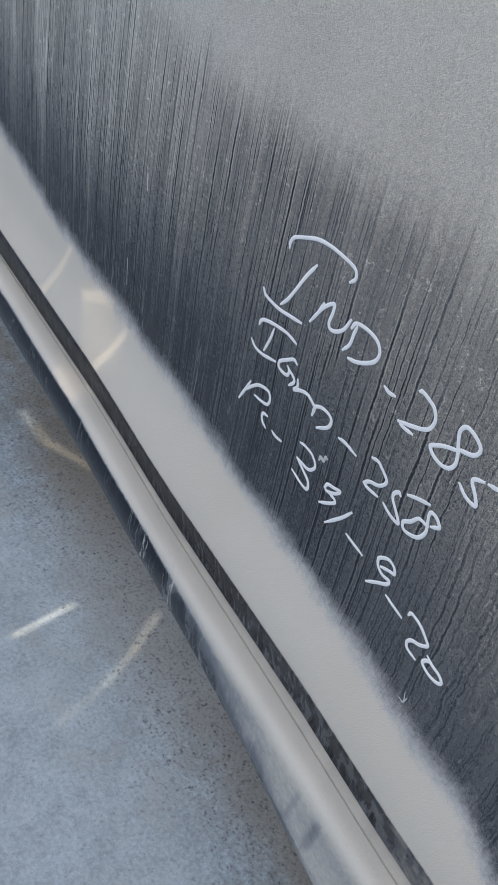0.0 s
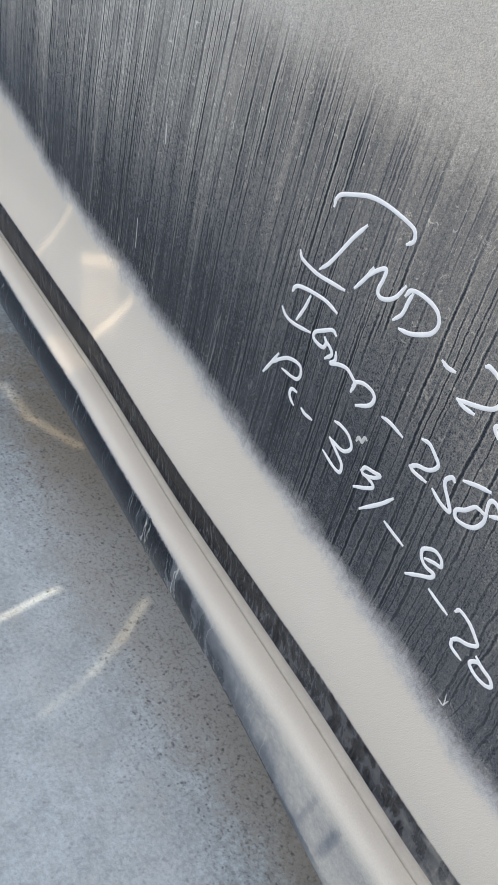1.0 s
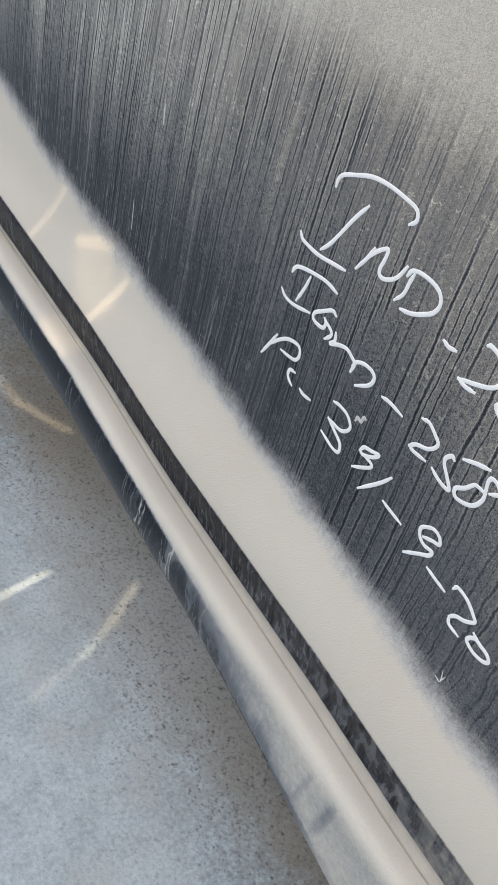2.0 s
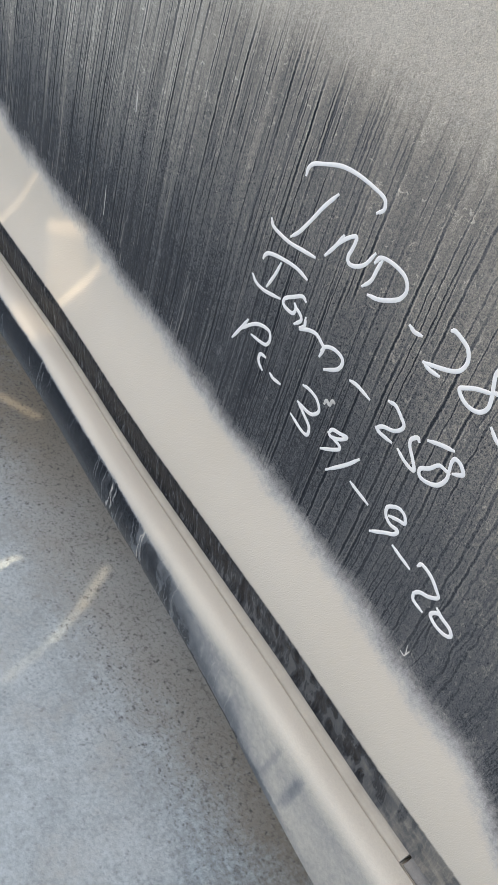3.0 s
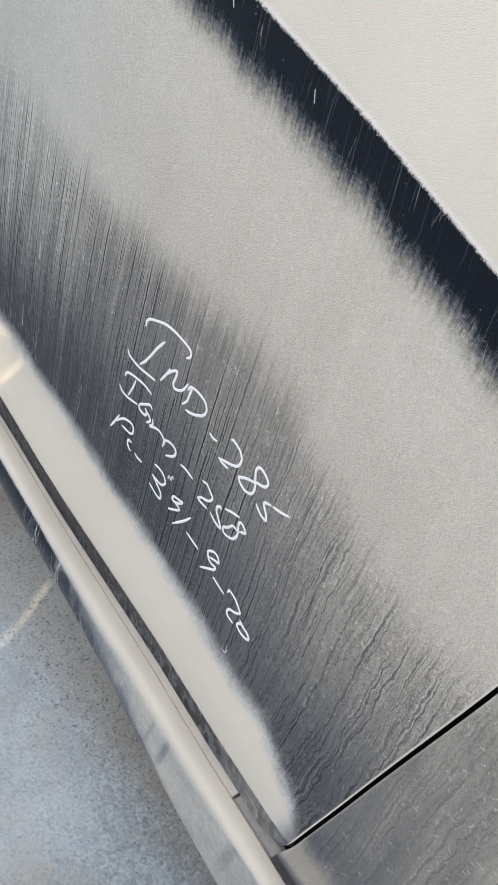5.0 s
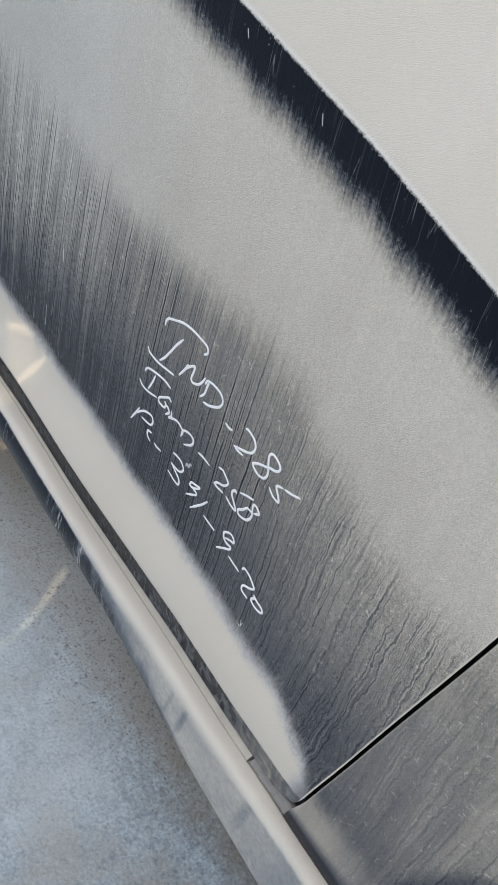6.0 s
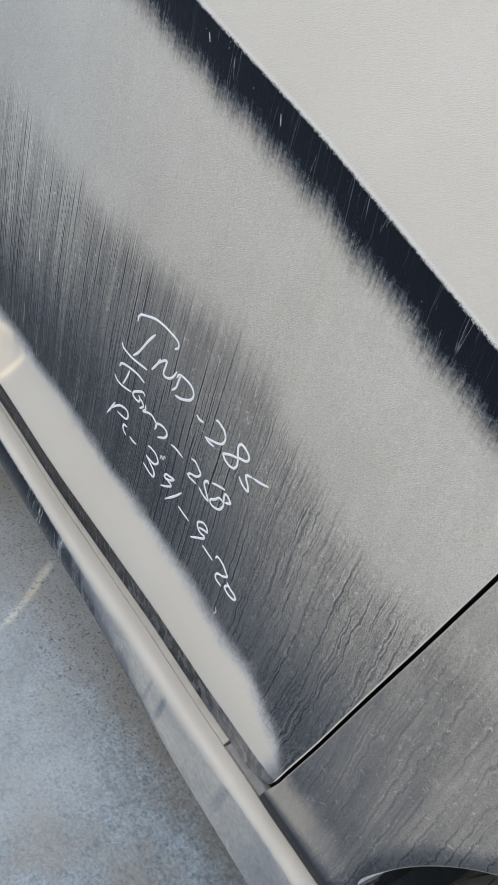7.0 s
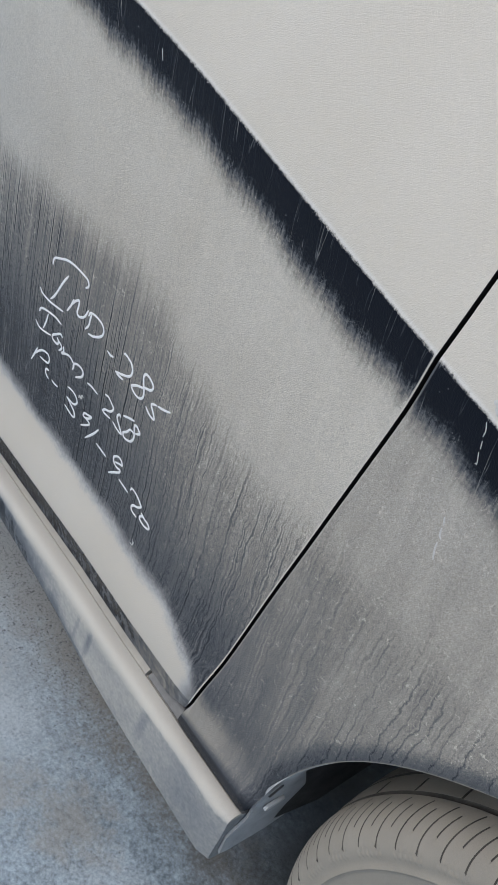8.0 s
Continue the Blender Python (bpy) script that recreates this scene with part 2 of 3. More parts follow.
    if fender:
        # dark wiped rim round the wheel opening
        dx, dz = x - 0.499, z - 0.267
        rad = (dx * dx + dz * dz).power(0.5)
        ragged = rad + (worm - 0.5) * 0.010 + (blotch - 0.5) * 0.012
        cover = cover * (1.0 - ragged.step(0.404, 0.390) * 0.56)
        # the lip's thin highlight, painted as a pale line
        cover = cover + rad.step(0.3838, 0.3826) * 0.30 * x.step(0.11, 0.13)
    # pale rounded edges of the joint: dust, with their highlight painted in
    joint = 0.022 + (z - 0.378) * 0.168 + z.step(0.45, 0.62) * 0.0016 - (z - 0.77).hi(0.0).power(1.5) * 0.24
    edge_highlight = (x - joint).size().step(0.0034, 0.0024) * z.step(0.30, 0.33)
    cover = cover + (0.92 - cover) * edge_highlight * (0.22 if fender else 0.9)
    # scattered specks
    speck = p.cells(x * 130, y * 130, z * 130).step(0.10, 0.05) * p.noise(x * 40, 1.0, z * 40).step(0.52, 0.60)
    cover = (cover + speck * 0.30 * (1.0 - foot)).lo(1.0).hi(0.0)
    warm = p.mix(blotch, (0.66, 0.605, 0.515), (0.66, 0.62, 0.55))
    # thin dust over dark lacquer looks cooler than a thick coat
    warm = p.mix(x.step(-0.25, -0.60) * z.step(0.48, 0.56) * 0.6, warm, (0.61, 0.62, 0.59))
    warm = p.mix(cover.step(0.06, 0.44), (0.51, 0.54, 0.572), warm)
    if not fender:
        warm = p.mix(foot * (1.0 - foot) * 2.4, warm, (0.60, 0.625, 0.655))
    # a paler line along the crease
    warm = p.mix(above * h.step(0.0045, 0.001) * 0.6, warm, (0.78, 0.765, 0.73))
    return p.done(p.mix(cover, LACQUER, warm), cover.step(0.0, 0.5, 0.16, 0.95),
                  cover * 0.7 + grain * 0.3 + worm * 0.5, 0.0009, 0.7, specular_ior_level=cover.step(0.0, 0.15, 0.16, 0.10) * (hem * 0.65 + 0.35))


def dusty_sill():
    p = Paint("sill_lacquer")
    x, y, z = p.x, p.y, p.z
    grain = p.noise(x * 1100, y * 1100, z * 1100, 2.0)
    blotch = p.noise(x * 12, y * 12, z * 18, 3.0)
    wipe = p.noise(x * 30 + z * 14, 4.0, z * 8, 2.0)
    ragged = p.noise(x * 230, y * 230, z * 230, 3.0, 0.7) - 0.5
    xs = x + (p.noise(x * 42, 9.0, z * 30, 2.0) - 0.5) * 0.016 + ragged * 0.004
    fine = p.noise(xs * 88, 1.0, z * 7, 1.0, 0.5)
    patch = p.noise(xs * 46, 5.0, z * 16, 3.0, 0.65)
    cluster = p.noise(x * 15, 6.0, z * 6, 2.0).step(0.38, 0.54)
    z = z - (-0.10 - x).hi(0.0) * 0.048 - x.step(-0.38, -0.58) * 0.009 - 0.0097
    # the ledge's dust hangs lower over the face along the middle
    sag = (x.step(-0.42, -0.24) * x.step(0.02, -0.12)).hi(x.step(-0.02, 0.04) * 0.45)
    edge = z + sag * 0.009 + (grain - 0.5) * 0.005 + (blotch - 0.5) * 0.005 + ragged * 0.003 - x.step(-0.02, 0.04) * 0.004
    topband = edge.step(0.2674, 0.2714) * (1.0 - sag) + edge.step(0.2650, 0.2790) * sag
    # runs and grey films on the dark rear stretch, closed dust further forward
    mid = x.step(-0.50, -0.36) * x.step(-0.10, -0.26)
    streaks = (fine - 0.52).size().step(0.014, 0.002) * 0.70 * cluster * (0.25 + mid * 0.75) * (patch - 0.36).step(0.0, 0.16)
    streaks = streaks + (patch - 0.50).step(0.0, 0.16) * 0.16 * mid + (ragged - 0.20).step(0.0, 0.1) * 0.10 * mid
    front = (x + (z - 0.238) * 2.2 + (patch - 0.5) * 0.10 + (blotch - 0.5) * 0.08).step(-0.33, -0.17)
    side = 0.015 + streaks * (1.0 - front) + front * (0.55 - x.step(-0.06, 0.06) * 0.10 + (blotch - 0.5) * 0.40 + ragged * 0.34) + (grain - 0.5) * 0.18
    # chipped dark line along the lower edge
    side = side * (1.0 - (z + ragged * 0.008 - x.step(0.08, -0.22) * 0.019).step(0.200, 0.196) * 0.55 * x.step(-0.10, -0.18))
    jag = (p.noise(x * 160, 2.0, z * 160, 3.0, 0.7) - 0.5) * 0.006
    lean = x - (z - 0.25) * 0.12 + jag
    smear = ((lean + 0.1580).size().step(0.0050, 0.0005) * 0.7 + (lean + 0.1330).size().step(0.0066, 0.0010) + (lean + 0.0225).size().step(0.0100, 0.0015) * 0.7) * z.step(0.204, 0.236) * z.step(0.276, 0.262)
    side = side - smear * 0.18 + wipe.step(0.60, 0.72) * front * 0.10
    cover = (side + (0.76 + (grain - 0.5) * 0.20 + (blotch - 0.5) * 0.16 - side) * topband).lo(1.0).hi(0.0)
    return p.done(p.mix(cover, LACQUER, p.mix(cover.step(0.15, 0.8), (0.50, 0.55, 0.60), (0.66, 0.63, 0.56))), cover.step(0.0, 0.6, 0.20, 0.95), cover * 0.5 + grain * 0.5, 0.0006, 0.6,
                  specular_ior_level=cover.step(0.0, 0.3, 0.14, 0.10))


def dusted(name, under, dust, amount, rough=0.8, scale=40.0, grain_depth=0.0006, soft=0.35):
    """Any base colour under an uneven veil of dust."""
    p = Paint(name)
    b = p.noise(p.x * scale, p.y * scale, p.z * scale, 4.0)
    g = p.noise(p.x * 1200, p.y * 1200, p.z * 1200, 2.0)
    c = (amount + (b - 0.5) * soft * 2 + (g - 0.5) * 0.25).lo(1.0).hi(0.0)
    return p.done(p.mix(c, under, dust), rough, b * 0.6 + g * 0.4, grain_depth, 0.6)


def concrete():
    p = Paint("dusty_concrete")
    x, y = p.x, p.y
    broad = p.noise(x * 3.1, y * 3.1, 0.0, 3.0)
    mid = p.noise(x * 20, y * 20, 0.0, 4.0, 0.65)
    blot = p.noise(x * 75, y * 75, 5.0, 3.0, 0.6)
    grit = p.noise(x * 210, y * 210, 0.0, 3.0, 0.65)
    fine = p.noise(x * 700, y * 700, 0.0, 2.0)
    # grit crowds towards the car, painting in part of the shade beside it
    grit_and_shade = (mid * 0.5 + broad * 0.5 + (y + 0.04) * 1.7).step(0.44, 0.68) * x.step(-0.02, -0.26, 0.25, 1.0)
    bent = (grit - 0.5) * 0.9
    spots = p.cells(x * 175 + bent, y * 175 + bent, 0.0).step(0.36, 0.14) * p.noise(x * 95, y * 95, 3.0, 2.0).step(0.44, 0.60)
    spots = spots.hi(p.cells(x * 82 + bent, y * 82 - bent, 2.0).step(0.24, 0.10) * p.noise(x * 40, y * 40, 4.0, 2.0).step(0.52, 0.62))
    pits = spots * (0.35 + grit_and_shade * 0.55) + p.noise(x * 250, y * 250, 3.0, 4.0, 0.7).step(0.50, 0.34) * (0.15 + grit_and_shade * 0.55) + p.noise(x * 90, y * 90, 6.0, 4.0, 0.7).step(0.44, 0.34) * grit_and_shade * 0.5
    c = (0.5 + (broad - 0.5) * 1.0 + (mid - 0.5) * 1.3 + (blot - 0.5) * 1.3 + (grit - 0.5) * 2.0 + (fine - 0.5) * 0.5).lo(1.0).hi(0.0)
    col = p.mix(c, (0.120, 0.157, 0.183), (0.385, 0.467, 0.527))
    # pale dust lying in patches
    pale = (p.noise(x * 6.5, y * 6.5, 12.0, 4.0, 0.6) + (grit - 0.5) * 0.35).step(0.50, 0.68) * 0.28
    col = p.mix(pale, col, (0.45, 0.49, 0.51))
    # brown soil trodden in here and there, plus the car's shade painted brown
    soil_and_shade = (p.noise(x * 5.5, y * 5.5, 8.0, 3.0, 0.6) + (blot - 0.5) * 0.3).step(0.50, 0.66) * 0.48
    # brown patch by the car's edge: shade put into the ground colour
    shade_patch = ((x + 0.74) * (x + 0.74) * 0.14 + (y - 0.14) * (y - 0.14)).power(0.5) + (mid - 0.5) * 0.12 + (blot - 0.5) * 0.05
    soil_and_shade = soil_and_shade.hi(shade_patch.step(0.17, 0.05) * 0.85)
    # brown strip along the car: more of that shade, mixed with dirt
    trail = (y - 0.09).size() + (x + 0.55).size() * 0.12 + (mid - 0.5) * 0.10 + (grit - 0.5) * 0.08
    soil_and_shade = soil_and_shade.hi(trail.step(0.135, 0.035) * 0.74)
    col = p.mix(soil_and_shade, col, (0.235, 0.20, 0.15))
    # shade below the wheel opening, painted dark into the concrete
    wheel_shade = ((x - 0.26) * (x - 0.26) * 0.7 + (y - 0.26) * (y - 0.26)).power(0.5) + (mid - 0.5) * 0.14 + (blot - 0.5) * 0.05
    col = p.mix(wheel_shade.step(0.32, 0.12) * 0.85, col, (0.035, 0.038, 0.038))
    # a paler stretch: brighter light away from the car, painted into the concrete
    gone = ((x + 0.52) * (x + 0.52) + (y + 0.14) * (y + 0.14)).power(0.5) + (broad - 0.5) * 0.45 + (mid - 0.5) * 0.15
    pale = gone.step(0.50, 0.20) * 0.62
    col = p.mix(pale * (0.45 + mid * 0.5), col, (0.485, 0.545, 0.572))
    col = p.mix((pits * 0.80).lo(0.85), col, (0.075, 0.08, 0.085))
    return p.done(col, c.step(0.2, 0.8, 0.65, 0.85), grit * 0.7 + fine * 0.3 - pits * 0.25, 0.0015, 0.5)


M_DOOR = dusty_panel("door_lacquer", False)
M_FENDER = dusty_panel("fender_lacquer", True)
M_SILL = dusty_sill()
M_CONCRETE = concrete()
M_TYRE = dusted("dusty_rubber", (0.03, 0.03, 0.03), (0.34, 0.31, 0.26), 0.80, 0.95, 30.0, 0.0008, 0.15)
# less dusty rubber for the grooves, darkened further to deepen their shade
M_GROOVE = dusted("shaded_groove_rubber", (0.015, 0.015, 0.015), (0.20, 0.18, 0.15), 0.25, 0.9)
M_LINER = dusted("liner_plastic", (0.016, 0.016, 0.017), (0.16, 0.155, 0.145), 0.14, 0.85)
M_FLANGE = dusted("dusty_plastic", (0.02, 0.02, 0.022), (0.52, 0.53, 0.53), 0.74, 0.9)
M_RUBBER = dusted("dusty_seal", (0.03, 0.03, 0.03), (0.42, 0.395, 0.345), 0.85, 0.8, 60.0, 0.0006, 0.2)
M_SEAL = dusted("bare_seal", (0.02, 0.02, 0.024), (0.36, 0.36, 0.35), 0.50, 0.7, 60.0)
M_DARK = dusted("underbody_joint_black", (0.010, 0.010, 0.011), (0.05, 0.05, 0.05), 0.15, 0.8)
M_SHELL = dusted("body_dust", LACQUER, DUST, 0.75, 0.85, 8.0)
M_RIM = dusted("dusty_rim", (0.20, 0.20, 0.20), (0.42, 0.39, 0.33), 0.75, 0.8, 30.0)
M_CLIP = dusted("pale_clip", (0.40, 0.40, 0.38), (0.68, 0.66, 0.62), 0.7, 0.7, 90.0)


def ink():
    p = Paint("white_paint_marker")
    n = p.noise(p.x * 240, 0.0, p.z * 240, 3.0)
    return p.done(p.mix(n, (0.74, 0.74, 0.74), (0.88, 0.88, 0.87)), 0.55, n, 0.0003, 0.5)


M_INK = ink()


# ---- mesh helpers ----
def mesh_of(name, bm, material, smooth=True, sharp=None):
    me = bpy.data.meshes.new(name)
    bmesh.ops.recalc_face_normals(bm, faces=bm.faces)
    for f in bm.faces:
        f.smooth = smooth
    if sharp:
        for e in bm.edges:
            if len(e.link_faces) == 2 and e.calc_face_angle(0.0) > sharp:
                e.smooth = False
    bm.to_mesh(me)
    bm.free()
    me.materials.append(material)
    return me


def part(name, bm, material, parent, label="", smooth=True, sharp=0.6):
    ob = new(name, mesh_of(name, bm, material, smooth, sharp))
    ob.parent = parent
    if label:
        tagged(ob, label)
    return ob


def ease(a, b, v):
    t = min(1.0, max(0.0, (v - a) / (b - a)))
    return t * t * (3 - 2 * t)


def grid(bm, rows, close=False):
    """Quads over rows of points, all of one length."""
    vs = [[bm.verts.new(p) for p in r] for r in rows]
    for a, b in zip(vs, vs[1:]):
        n = len(a)
        for i in range(n if close else n - 1):
            bm.faces.new((a[i], a[(i + 1) % n], b[(i + 1) % n], b[i]))
    return vs


def smooth_line(pts, steps=6):
    """Catmull-Rom through the points."""
    p = [Vector(q) for q in pts]
    p = [2 * p[0] - p[1]] + p + [2 * p[-1] - p[-2]]
    out = []
    for i in range(1, len(p) - 2):
        for k in range(steps):
            t = k / steps
            out.append(0.5 * ((2 * p[i]) + (p[i + 1] - p[i - 1]) * t + (2 * p[i - 1] - 5 * p[i] + 4 * p[i + 1] - p[i + 2]) * t * t
                              + (3 * p[i] - p[i - 1] - 3 * p[i + 1] + p[i + 2]) * t ** 3))
    out.append(p[-2])
    return out


# ---- the car's side, in metres: x forward, y inward, z up ----
ARCH_X, ARCH_Z, ARCH_R = 0.499, 0.267, 0.382
PANEL_TOP, DOOR_FOOT, GAP = 0.985, 0.297, 0.0032


def crease_z(x):
    return 0.8225 - 0.185 * x - 0.0065 * ease(-0.20, 0.08, x)


def gap_x(z):
    """Line of the joint between door and fender."""
    lean = 0.022 + 0.168 * (z - 0.378) + 0.0016 * ease(0.45, 0.62, z) - 0.24 * max(0.0, z - 0.77) ** 1.5
    return lean - 0.004 * ease(0.34, 0.30, z)


def lift(x):
    """How far the car's lower edges climb towards the rear."""
    return 0.048 * max(0.0, -x - 0.10) + 0.009 * ease(-0.38, -0.58, x)


def side_y(x, z):
    """How far inward the skin lies."""
    h = z - crease_z(x)
    if h > 0:
        y = -0.002 + 0.17 * h + 0.45 * h * h
    else:
        y = -0.002 + 0.0045 * ease(0.0, -0.060, h)
        y -= 0.0015 * ease(0.76, 0.60, z)
        y += 0.003 * ease(0.56, 0.45, z)
    y += 0.03 * min(0.0, x + 0.2)
    tuck = ease(-0.02, 0.11, x)
    y -= 0.010 * ease(0.425, 0.345, z) * (1 - 0.8 * tuck)
    y += 0.0075 * (ease(0.337, 0.298, z - lift(x)) if x < gap_x(z) else ease(0.300, 0.270, z))
    y += 0.006 * tuck * ease(0.44, 0.31, z)
    if x > gap_x(z):
        y += (-0.0040 - y) * ease(0.335, 0.300, z) * ease(0.17, 0.11, x)
        y += 0.0018 * ease(0.300, 0.288, z) * ease(0.17, 0.11, x)
    return y


def panel_z(x, foot):
    """Heights of the rows of a panel's mesh, close together where the skin bends."""
    c = crease_z(x)
    knots = [(foot, 0), (foot + 0.048, 14), (foot + 0.133, 12), (c - 0.05, 14), (c - 0.0008, 12), (c + 0.0008, 1), (c + 0.03, 4), (PANEL_TOP + 0.12, 8)]
    out = [foot]
    for (a, _), (b, n) in zip(knots, knots[1:]):
        out += [a + (b - a) * (k + 1) / n for k in range(n)]
    return out


# ---- ground ----
bm = bmesh.new()
cuts = [-600, -60, -12, -4, -1.5, -0.6, 0.0, 0.6, 1.5, 4, 12, 60, 600]
grid(bm, [[(a, b, 0.0) for b in cuts] for a in cuts])
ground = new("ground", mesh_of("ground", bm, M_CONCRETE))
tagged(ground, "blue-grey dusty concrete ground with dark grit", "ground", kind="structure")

# ---- the car ----
car = new("car")
car.location = (-0.2, 0.85, 0.0)
tagged(car, "near-black car thick with pale dust and rain runs, marked in white", "car")


def car_part(name, bm, material, label="", parent=None, sharp=0.6):
    ob = part(name, bm, material, parent or car, label, sharp=sharp)
    if parent is None:
        ob.matrix_parent_inverse = Matrix.Translation((0.2, -0.85, 0.0))
    return ob


def skin(columns, fold=0.018):
    """A pressed panel: the outer skin, and its edge folded inward."""
    bm = bmesh.new()
    vs = grid(bm, columns)
    loop = [v for v in vs[0]] + [c[-1] for c in vs[1:-1]] + [v for v in reversed(vs[-1])] + [c[0] for c in reversed(vs[1:-1])]
    depths = ((0.0012, 0.0008), (0.004, 0.0018), (fold, 0.002))
    rings = [loop]
    for d, inset in depths:
        ring = []
        n = len(loop)
        for i, v in enumerate(loop):
            t = (loop[(i + 1) % n].co - loop[i - 1].co).normalized()
            out = Vector((t.z, 0, -t.x))
            ring.append(bm.verts.new(v.co + Vector((0, d, 0)) + out * inset))
        rings.append(ring)
    for depth, (a, b) in enumerate(zip(rings, rings[1:])):
        n = len(a)
        for i in range(n):
            bm.faces.new((a[i], a[(i + 1) % n], b[(i + 1) % n], b[i])).material_index = min(depth, 1)
    return bm


def door_columns():
    """From the rear edge to the joint with the fender, the lower corner rounded."""
    cols = []
    count = 96
    for i in range(count + 1):
        s = i / count
        s = 1 - (1 - s) ** 1.35
        x0 = -1.10 + s * 1.10
        col = []
        corner = 0.012 * ease(0.975, 1.0, s) ** 2
        for z in panel_z(x0, DOOR_FOOT + corner + lift(x0)):
            z = min(z, PANEL_TOP + 0.12)
            zz = z
            for _ in range(4):
                right = gap_x(zz) - GAP / 2 - 0.004 * ease(0.315, 0.297, zz)
                x = -1.10 + s * (right + 1.10)
                zz = z + (crease_z(x) - crease_z(x0)) * ease(0.55, 0.75, z) * ease(1.10, 0.95, z)
            col.append((x, side_y(x, zz), zz))
        cols.append(col)
    return cols


front_door = car_part("front_door", skin(door_columns()), M_DOOR, "near-black door with pale dust, rain runs and white marker writing")


def fender_columns():
    """From the joint round the wheel opening; each column climbs from the lower edge to the top."""
    feet = [(gap_x(0.30) + GAP / 2 + 0.105 * k / 14, 0.2880 - 0.0012 * k / 14) for k in range(15)]
    feet = [f for f in feet if f[0] < 0.104]
    tip = (ARCH_X - ARCH_R * math.cos(0.13), ARCH_Z + ARCH_R * math.sin(0.13))
    a, m = feet[-1], (0.1160, 0.2850)
    for k in range(1, 9):
        t = k / 9
        feet.append(tuple((1 - t) ** 2 * a[q] + 2 * t * (1 - t) * m[q] + t * t * tip[q] for q in (0, 1)))
    feet += [(ARCH_X + ARCH_R * math.cos(a), ARCH_Z + ARCH_R * math.sin(a)) for a in np.linspace(math.pi - 0.13, 0.06, 72)]
    feet += [(0.90 + 0.1 * k, 0.29) for k in range(3)]
    cols = []
    x_left, x_right = gap_x(PANEL_TOP + 0.12) + GAP / 2, 1.10
    for fx, fz in feet:
        tx = float(np.interp(fx, (feet[0][0], 0.104, 0.122, 0.30, 1.10), (x_left, x_left + 0.03, x_left + 0.042, 0.36, x_right)))
        col = []
        near = max(0.0, 1 - (fx - feet[0][0]) / 0.4)
        zs = panel_z(tx, 0.0)
        c = crease_z(tx)
        levels = [fz + (c - 0.05 - fz) * (k / 34) ** 1.15 for k in range(35)]
        levels += [v for v in zs if v > c - 0.0499]
        for z in levels:
            u = (z - fz) / (PANEL_TOP + 0.12 - fz)
            line = fx + (tx - fx) * u
            zz = z
            for _ in range(4):
                level = feet[0][1] + u * (PANEL_TOP + 0.12 - feet[0][1]) + zz - z
                bow = gap_x(level) + GAP / 2 - (feet[0][0] + (x_left - feet[0][0]) * u)
                x = line + bow * near ** 4
                zz = z + (crease_z(x) - c) * ease(0.55, 0.75, z) * ease(1.10, 0.95, z)
            y = side_y(x, zz)
            r = math.hypot(x - ARCH_X, zz - ARCH_Z)
            y += 0.0022 * ease(ARCH_R + 0.007, ARCH_R, r) ** 2
            col.append((x, y, zz))
        cols.append(col)
    return cols


# folds inside the joint are coloured black to deepen the gap's shade
front_door.data.materials.append(M_DARK)
front_fender = car_part("front_fender", skin(fender_columns(), 0.007), M_FENDER, "near-black fender grey with rained-on dust round the wheel opening")


front_fender.data.materials.append(M_DARK)


def sill_rows():
    """The sill below the door: rounded ledge, upright face, tucked lower edge, closed at the front."""
    rows = []
    for i in range(81):
        x = -1.15 + 1.262 * i / 80
        low = 0.183 + 0.004 * ease(-0.05, -0.25, x) + 0.064 * min(0.30, max(0.0, 0.08 - x))
        round_off = ease(-0.14, -0.40, x)
        shift = 0.03 * min(0.0, x + 0.2) * 0.6
        drop = ease(-0.012, 0.014, x)
        ledge = [(0.055, 0.262 - 0.004 * drop), (0.020, 0.270 - 0.004 * drop), (0.0100, 0.2740 - 0.004 * drop), (0.0062, 0.2748 - 0.003 * drop), (0.0040, 0.2772 - 0.0012 * drop), (-0.002, 0.2773)]
        flat = [(-0.0066, 0.27690), (-0.0094, 0.2758), (-0.0117, 0.2738), (-0.0131, 0.2707), (-0.0137, 0.2660), (-0.0136, 0.252), (-0.0136, 0.238), (-0.0136, 0.222), (-0.0136, low + 0.012), (-0.0115, low + 0.004), (-0.007, low + 0.0005), (0.004, low - 0.002)]
        full = [(-0.0072, 0.27690), (-0.0100, 0.2760), (-0.0124, 0.2742), (-0.0141, 0.2712), (-0.0150, 0.2678), (-0.0166, 0.257), (-0.0162, 0.246), (-0.0138, 0.234), (-0.0100, 0.2250), (-0.004, 0.216), (0.004, 0.209), (0.016, 0.203)]
        ring = ledge + [(a + (c - a) * round_off, b + (d - b) * round_off) for (a, b), (c, d) in zip(flat, full)] + [(0.055, low - 0.006)]
        k = ease(0.1085, 0.112, x)
        rows.append([(x - 0.003 * ease(0.0, 0.112, x) * ease(0.262, low, z), y + shift - 0.006 + (0.02 - y) * 0.13 * k, z + 0.0097 + lift(x) + (0.235 - z) * 0.05 * k) for y, z in ring])
    return rows


bm = bmesh.new()
vs = grid(bm, sill_rows(), close=True)
bm.faces.new(vs[0])
bm.faces.new(list(reversed(vs[-1])))
car_part("sill_panel", bm, M_SILL, "dark sill with a pale dusty ledge and wipe marks")


